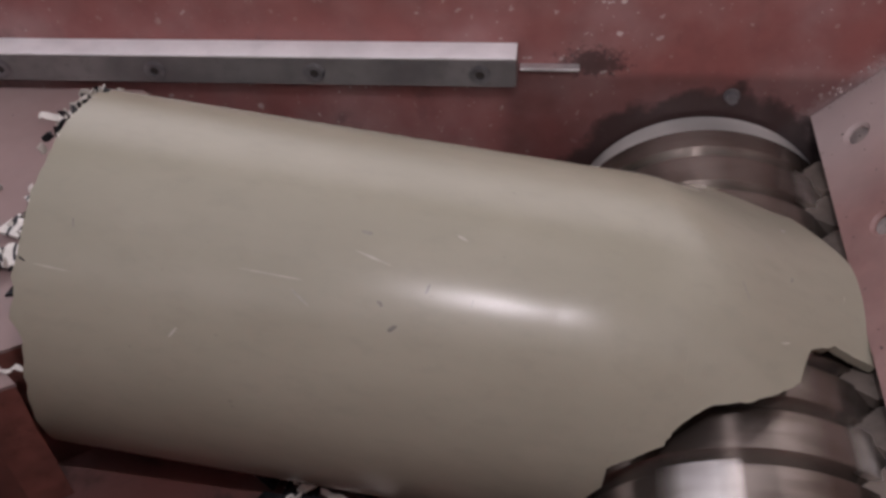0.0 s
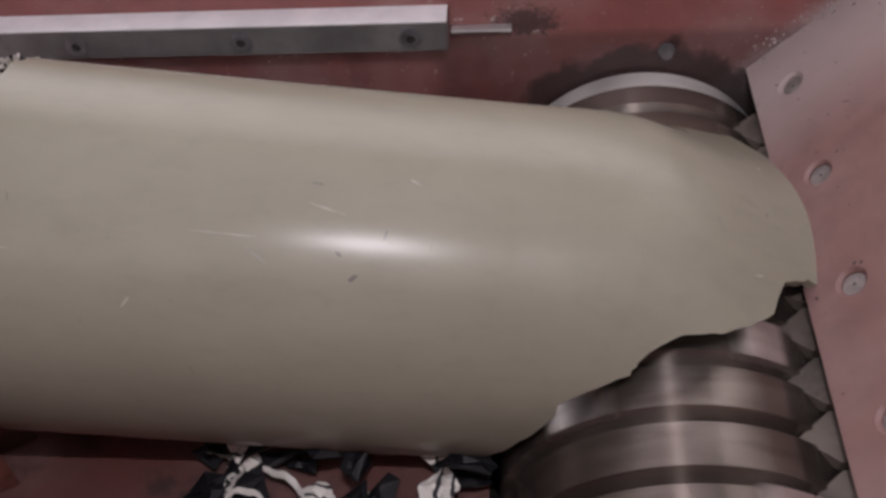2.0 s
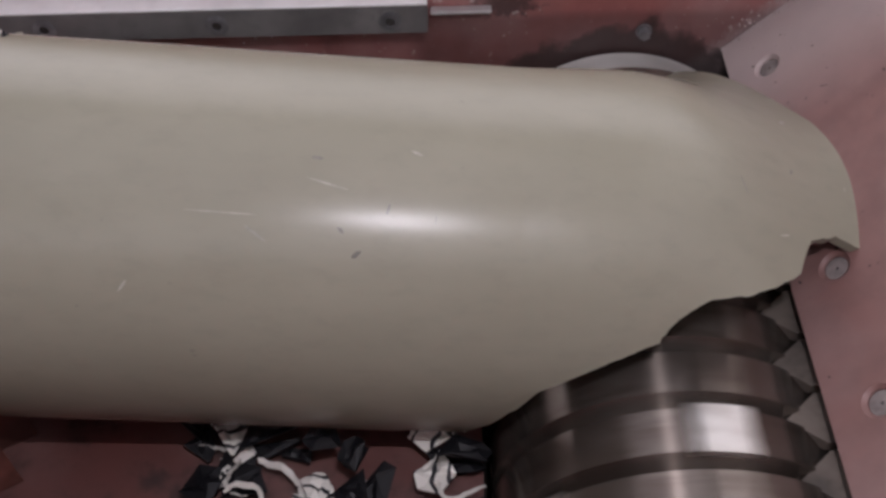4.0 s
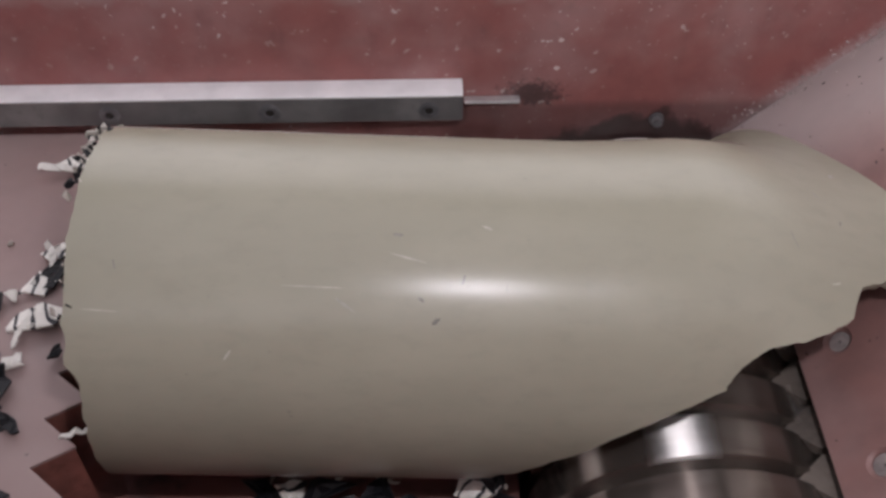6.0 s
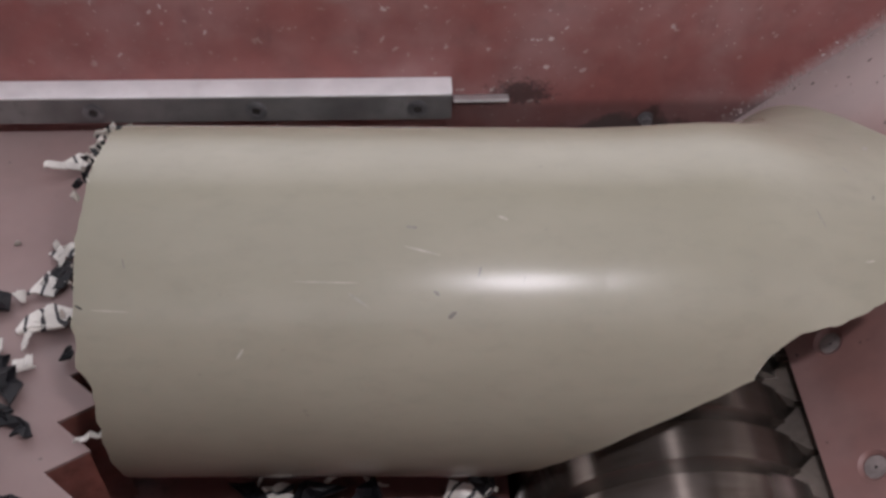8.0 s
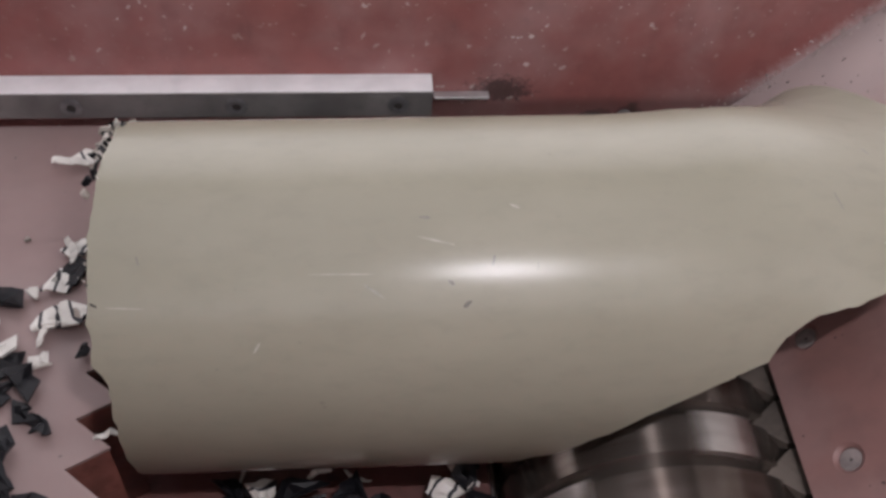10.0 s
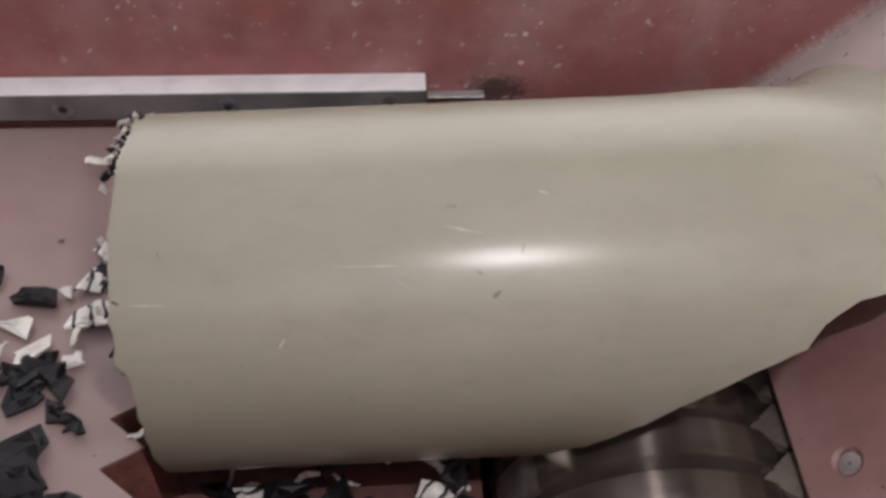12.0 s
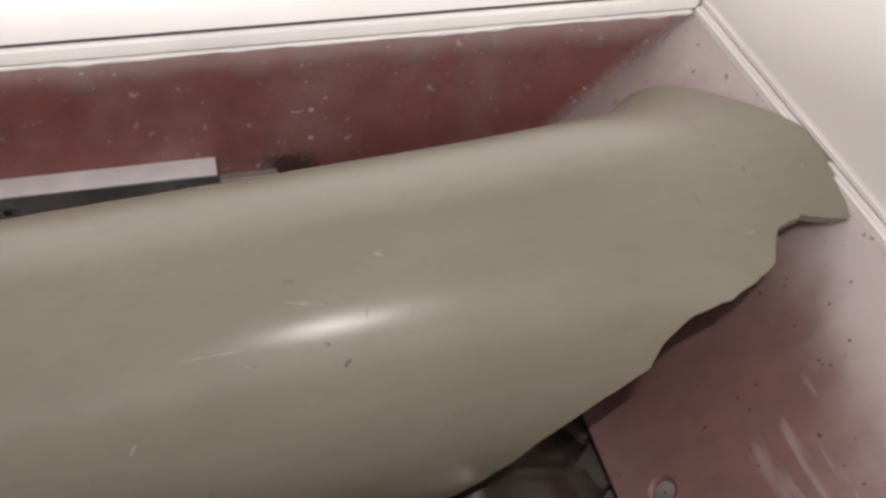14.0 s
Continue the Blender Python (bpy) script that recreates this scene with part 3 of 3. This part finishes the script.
M_SCUFF = plain("dark_scuff", (0.135, 0.122, 0.100), 0.5, vary=0.4, scale=400)
M_SCRAPE = plain("pale_scrape", (0.285, 0.275, 0.222), 0.3, vary=0.3, scale=400)
for s0, deg, length, width, lean, tone in ((0.307, 123, 0.008, 0.006, 2.0, 0), (0.341, 125, 0.007, 0.0035, 1.7, 0), (0.274, 129, 0.006, 0.004, 0.5, 0), (0.255, 110, 0.009, 0.003, 0.1, 0),
                                           (0.125, 146, 0.011, 0.004, 2.2, 1), (0.263, 117, 0.030, 0.0016, 0.25, 1), (0.037, 121, 0.008, 0.004, 1.2, 0), (0.286, 135, 0.008, 0.005, 2.6, 0),
                                           (0.326, 107, 0.010, 0.0025, 0.4, 1), (0.028, 134, 0.030, 0.0012, 0.05, 1), (0.19, 126, 0.05, 0.0011, 0.02, 1), (0.215, 131, 0.02, 0.003, 0.6, 1)):
    part("scuff", scuff(s0, deg, length, width, lean), (M_SCUFF, M_SCRAPE)[tone], pipe, ("dark scuff mark", "pale scrape mark")[tone])


def tongue_scuff(s0, across, length, width, lean):
    """A scraped patch that follows the torn tongue, across metres from its ridge."""
    bm = bmesh.new()
    rnd = random.Random(int(s0 * 1000))
    rows = []
    for k in range(7):
        u = k / 6 - 0.5
        s = s0 + u * length * math.cos(lean)
        w = width * (1 - (2 * u) ** 2) * rnd.uniform(0.6, 1.2) + 0.0002
        a0, a1 = -lerp_table(ARC_FRONT, s), lerp_table(ARC_REAR, s)
        row = []
        for v in (-0.5, 0.0, 0.5):
            at, out = tongue_point(s, (across + u * length * math.sin(lean) + v * w - a0) / (a1 - a0) * 64)
            row.append(bm.verts.new(at + out * 0.0003))
        rows.append(row)
    for p, q in zip(rows, rows[1:]):
        for k in range(2):
            bm.faces.new((p[k], p[k + 1], q[k + 1], q[k]))
    return bm


for s0, across, length, width, lean, tone in ((0.684, 0.068, 0.007, 0.005, 0.3, 0), (0.592, -0.043, 0.017, 0.005, 1.9, 0), (0.655, -0.010, 0.006, 0.004, 0.9, 0), (0.640, 0.020, 0.010, 0.003, 2.2, 0),
                                              (0.630, -0.075, 0.012, 0.002, 0.4, 1), (0.715, -0.010, 0.008, 0.002, 1.2, 1)):
    part("scuff", tongue_scuff(s0, across, length, width, lean), (M_SCUFF, M_SCRAPE)[tone], rings[-1], ("dark scuff mark", "pale scrape mark")[tone])


def shred(rnd, size):
    bm = bmesh.new()
    n = 5
    top = [bm.verts.new((rnd.uniform(0.5, 1) * size * math.cos(6.28 * k / n), rnd.uniform(0.3, 0.7) * size * math.sin(6.28 * k / n), rnd.uniform(-0.3, 0.3) * size)) for k in range(n)]
    low = [bm.verts.new(v.co + Vector((0, 0, -0.0012))) for v in top]
    bm.faces.new(top)
    bm.faces.new(low[::-1])
    for k in range(n):
        bm.faces.new((top[k], low[k], low[(k + 1) % n], top[(k + 1) % n]))
    return bm


rnd = random.Random(11)
for k in range(58):
    a = math.radians(rnd.uniform(45, 99) if k < 50 else rnd.uniform(120, 145))
    size = rnd.uniform(0.003, 0.0085) * (1 if k < 50 else 0.7)
    ob = part("shred", shred(rnd, size), rnd.choice((M_GREY, M_GREY, M_BLACK)), pipe)
    ob.matrix_basis = Matrix.Translation((rnd.uniform(-0.010, 0.004), RAD * 0.985 * math.cos(a), RAD * 0.985 * math.sin(a))) @ Euler((rnd.uniform(0, 6), rnd.uniform(0, 6), rnd.uniform(0, 6))).to_matrix().to_4x4()

# ---- plastic scraps ----


def chip(name, seed, size, material, label, curl=0.0, long=1.0):
    """A torn plate of plastic: ragged outline, bent, with thickness."""
    rnd = random.Random(seed)
    n = rnd.randint(6, 9)
    bm = bmesh.new()
    angles = sorted(rnd.uniform(0, 2 * math.pi) for _ in range(n))
    top, low, mid_top, mid_low = [], [], [], []
    bend = rnd.uniform(-0.4, 0.7) / size + curl

    def lift(x, y):
        return 0.5 * bend * x * x * 0.6 + rnd.uniform(-0.16, 0.2) * size

    for a in angles:
        r = size * 0.5 * rnd.uniform(0.62, 1.1)
        x, y = r * math.cos(a) * long, r * math.sin(a)
        z = abs(lift(x, y)) + 0.0035
        top.append(bm.verts.new((x, y, z)))
        low.append(bm.verts.new((x * 0.97, y * 0.97, z - 0.003)))
        mid_top.append(bm.verts.new((x * rnd.uniform(0.3, 0.6), y * rnd.uniform(0.3, 0.6), z * 0.5 + 0.003 + rnd.uniform(0, 0.12) * size)))
    centre = bm.verts.new((0, 0, 0.0045))
    for k in range(n):
        j = (k + 1) % n
        bm.faces.new((top[k], top[j], mid_top[j], mid_top[k]))
        bm.faces.new((mid_top[k], mid_top[j], centre))
        bm.faces.new((top[k], low[k], low[j], top[j]))
    bm.faces.new(low)
    ob = part(name, bm, material)
    return tagged(ob, label, "plastic scrap", "shredded plastic scraps")


def ribbon(seed, length, width, material, label):
    """A thin torn strip that curls along its length."""
    rnd = random.Random(seed)
    bm = bmesh.new()
    x, y, z, a = -length / 2, 0.0, 0.003, 0.0
    rows = []
    for k in range(12):
        w = width * (0.5 + 0.5 * math.sin(math.pi * (k + 0.7) / 12.4)) * rnd.uniform(0.8, 1.1)
        sx, sy = -math.sin(a) * w / 2, math.cos(a) * w / 2
        rows.append([bm.verts.new((x + sx, y + sy, z)), bm.verts.new((x - sx, y - sy, z + 0.003)), bm.verts.new((x - sx, y - sy, z + 0.0012)), bm.verts.new((x + sx, y + sy, z - 0.0018))])
        x, y = x + math.cos(a) * length / 11, y + math.sin(a) * length / 11
        a += rnd.uniform(-0.35, 0.5)
        z = max(0.002, z + rnd.uniform(-0.002, 0.0028))
    for p, q in zip(rows, rows[1:]):
        for k in range(4):
            bm.faces.new((p[k], p[(k + 1) % 4], q[(k + 1) % 4], q[k]))
    bm.faces.new(rows[0])
    bm.faces.new(rows[-1][::-1])
    return tagged(part("plastic_strip", bm, material), label, "plastic strip", "shredded plastic scraps")


KINDS = {
    "b": (M_BLACK, "torn black plastic scrap lying on the ram"),
    "w": (M_WHITE, "torn white plastic scrap lying on the ram"),
    "s": (M_STRIPE, "black and white layered plastic scrap on the ram"),
    "g": (M_GREY, "small grey plastic crumb on the ram"),
}
ON_RAM = [
    (-0.591, -0.283, "b", 0.050), (-0.533, -0.244, "b", 0.040), (-0.536, -0.212, "s", 0.030), (-0.531, -0.307, "s", 0.042),
    (-0.577, -0.337, "w", 0.040), (-0.566, -0.346, "b", 0.026), (-0.542, -0.353, "w", 0.024), (-0.554, -0.376, "b", 0.044),
    (-0.580, -0.384, "b", 0.042), (-0.550, -0.400, "b", 0.030), (-0.523, -0.409, "b", 0.034), (-0.564, -0.436, "b", 0.052),
    (-0.552, -0.470, "b", 0.036), (-0.547, -0.092, "s", 0.034), (-0.563, -0.272, "w", 0.014), (-0.508, -0.340, "b", 0.018),
    (-0.565, -0.461, "b", 0.040), (-0.530, -0.072, "g", 0.012), (-0.522, -0.056, "g", 0.011), (-0.516, -0.045, "g", 0.012),
    (-0.546, -0.256, "s", 0.036), (-0.600, -0.310, "w", 0.034), (-0.620, -0.360, "b", 0.046), (-0.630, -0.300, "s", 0.040),
    (-0.610, -0.420, "b", 0.050), (-0.645, -0.410, "w", 0.038), (-0.600, -0.475, "b", 0.046), (-0.538, -0.082, "g", 0.010),
    (-0.585, -0.200, "g", 0.007), (-0.640, -0.250, "b", 0.035), (-0.570, -0.500, "s", 0.040), (-0.520, -0.490, "b", 0.034),
]
RAM_AT_11 = 0.064
riders = []
more = random.Random(21)
ON_RAM += [(more.uniform(-0.70, -0.555), more.uniform(-0.56, -0.36), more.choice("bbbbsw"), more.uniform(0.03, 0.052)) for _ in range(22)]
for k, (x, y, kind, size) in enumerate(ON_RAM):
    m, text = KINDS[kind]
    ob = chip("plastic_scrap", 100 + k, size, m, text, long=1.25 if kind in "ws" else 1.0)
    riders.append((ob, pose(x - RAM_AT_11, y, 0.1803 + 0.0015 * (k % 4), 0, 0, (k * 73) % 360)))

for k, (x, y, size, turn) in enumerate(((-0.556, -0.090, 0.040, 150), (-0.610, -0.345, 0.035, 30), (-0.548, -0.318, 0.030, 100), (-0.530, -0.225, 0.028, 60), (-0.470, -0.424, 0.026, 20))):
    ob = ribbon(40 + k, size, 0.008, M_WHITE, "curled white plastic strip lying on the ram")
    riders.append((ob, pose(x - RAM_AT_11, y, 0.184, 0, 0, turn)))

rnd = random.Random(5)
for k in range(84):
    x = rnd.uniform(-0.41, -0.165)
    y = -0.28 - 0.24 * rnd.random()
    high = (k / 84) * (1 if x > -0.36 else 0.25)
    spot = pose(x, y, 0.0215 + 0.05 * high, rnd.uniform(-40, 40) * high, rnd.uniform(-40, 40) * high, rnd.uniform(0, 360))
    if k % 4 == 3:
        ob = ribbon(500 + k, rnd.uniform(0.03, 0.055), 0.005, M_WHITE, "curled white plastic strip heaped in the trough")
    else:
        kind = rnd.choice("bbbbs")
        word = {"b": "black", "s": "black and white layered"}[kind]
        ob = chip("plastic_scrap", 300 + k, rnd.uniform(0.025, 0.05), KINDS[kind][0], "torn " + word + " plastic scrap heaped in the trough", long=rnd.choice((1.0, 1.6)))
    ob.matrix_world = spot

# one scrap that jumps out of the trough
flyer = chip("plastic_scrap", 77, 0.06, M_GREY, "grey plastic scrap thrown up from the trough", long=1.5)
FLIGHT = [(0.0, pose(-0.33, -0.30, 0.024)), (11.1, pose(-0.33, -0.30, 0.024)), (11.25, pose(-0.40, -0.47, 0.26, 30, 40, 20)), (11.4, pose(-0.40, -0.49, 0.34, 80, 80, 60)),
          (11.5, pose(-0.37, -0.49, 0.26, 120, 110, 90)), (11.65, pose(-0.39, -0.50, 0.03, 178, 170, 120)), (11.7, pose(-0.39, -0.50, 0.028, 180, 180, 120)), (14.0, pose(-0.39, -0.50, 0.028, 180, 180, 120))]



def crumbs():
    rnd = random.Random(3)
    verts, faces = [], []
    for k in range(190):
        u = min(1.0, max(0.0, rnd.choice((0.12, 0.3, 0.34, 0.55, 0.62, 0.8, 0.93)) + rnd.gauss(0, 0.05)))
        x = EDGE_X + (SEAM_X - EDGE_X) * u
        z = EDGE_Z + (SEAM - EDGE_Z) * u
        off = abs(rnd.gauss(0, 0.010))
        if k % 2:
            c = Vector((x - off, -0.001, z + 0.004))
        else:
            c = Vector((x, -0.002 - off * 0.5, z + 0.001))
        size = rnd.uniform(0.0006, 0.0022)
        base = len(verts)
        for d in ((1, 0, 0), (-1, 0, 0), (0, 1, 0), (0, -1, 0), (0, 0, 1), (0, 0, -1)):
            verts.append(c + Vector(d) * size * rnd.uniform(0.5, 1.2))
        for a in (0, 1):
            for b in (2, 3):
                for e in (4, 5):
                    faces.append((base + a, base + b, base + e))
    me = bpy.data.meshes.new("dust_crumbs")
    me.from_pydata(verts, [], faces)
    me.materials.append(M_CRUMB)
    return new("dust_crumbs", me)


tagged(crumbs(), "white plastic crumbs caught along the corner joint", "crumbs", kind="stuff")

RAM_SHIFT = [(0.0, -0.046), (2.5, -0.036), (5.0, -0.017), (5.5, -0.012), (6.5, 0.0), (7.5, 0.010), (8.0, 0.018), (10.5, 0.055), (11.0, 0.064), (11.5, 0.077), (12.0, 0.091), (14.0, 0.122)]

PIPE_ROWS = [
    (0.0, -0.5679, -0.2887, 0.1721, -2.17, -8.31, -0.2),
    (1.5, -0.5591, -0.2914, 0.1803, 1.31, -9.45, -0.3),
    (2.5, -0.5519, -0.2995, 0.1934, 2.64, -9.86, -0.4),
    (5.0, -0.5400, -0.2856, 0.1988, -0.39, -4.49, -1.0),
    (6.5, -0.5236, -0.2863, 0.1968, -0.24, -2.79, -0.7),
    (7.5, -0.5115, -0.2835, 0.1973, -0.83, -0.83, -0.6),
    (8.0, -0.5043, -0.2853, 0.1954, -1.14, -0.32, -1.2),
    (10.5, -0.4740, -0.2869, 0.1972, 0.05, 1.31, -0.8),
    (11.0, -0.4653, -0.2880, 0.1981, 0.28, 1.87, -0.5),
    (12.0, -0.4453, -0.2879, 0.2035, 0.48, 1.53, 0.5),
    (12.5, -0.4324, -0.2876, 0.2069, 0.80, 1.30, 1.0),
    (13.0, -0.4246, -0.2920, 0.2042, 1.68, 2.48, 1.6),
    (13.5, -0.4192, -0.2926, 0.2034, 1.77, 2.71, 1.4),
    (14.0, -0.4132, -0.2895, 0.2067, 1.74, 2.72, 1.2),
]
TONGUE_BEND = [
    (0.0, -0.0471, 0.0013, 0.0050, 0.08, 16.20, 13.15),
    (1.0, -0.0360, -0.0050, 0.0070, 0.30, 17.60, 11.00),
    (2.5, -0.0222, -0.0040, 0.0090, 1.35, 14.00, 5.60),
    (5.0, -0.0086, 0.0029, 0.0067, 2.45, 12.82, 6.34),
    (6.0, -0.0074, 0.0039, 0.0085, 1.84, 10.12, 4.84),
    (8.0, -0.0109, 0.0036, 0.0046, 1.50, 5.03, 4.52),
    (10.5, -0.0008, 0.0030, 0.0030, 1.70, 1.73, 1.40),
    (12.3, -0.0045, 0.0000, 0.0030, 0.90, 3.02, 3.60),
    (13.0, 0.0001, 0.0002, 0.0009, 1.20, 2.44, 0.29),
    (14.0, 0.0038, -0.0003, 0.0020, 1.30, 0.84, 0.04),
]
FLAP_SLIDE = [(0.0, 0.0), (2.5, -0.015), (5.0, -0.045), (6.5, -0.080), (8.0, -0.100), (14.0, -0.100)]


def motions():
    walk(ram, [(t, pose(x, 0, 0)) for t, x in RAM_SHIFT])
    for ob, rest in riders:
        walk(ob, [(t, Matrix.Translation((x, 0, 0)) @ rest) for t, x in RAM_SHIFT])
    walk(pipe, [(t, pose(x, y, z, roll, -pitch, yaw)) for t, x, y, z, yaw, pitch, roll in PIPE_ROWS])
    chains = [(row[0], bend_chain(*row[1:])) for row in TONGUE_BEND]
    for k, ring in enumerate(rings):
        walk(ring, [(t, chain[k]) for t, chain in chains])
    walk(flap, [(t, pose(x, 0, 0)) for t, x in FLAP_SLIDE])
    walk(flyer, FLIGHT)
    walk(rotor, [(k / 10, pose(0, 0, 0, 0, SPIN * k, 0)) for k in range(141)])


motions()
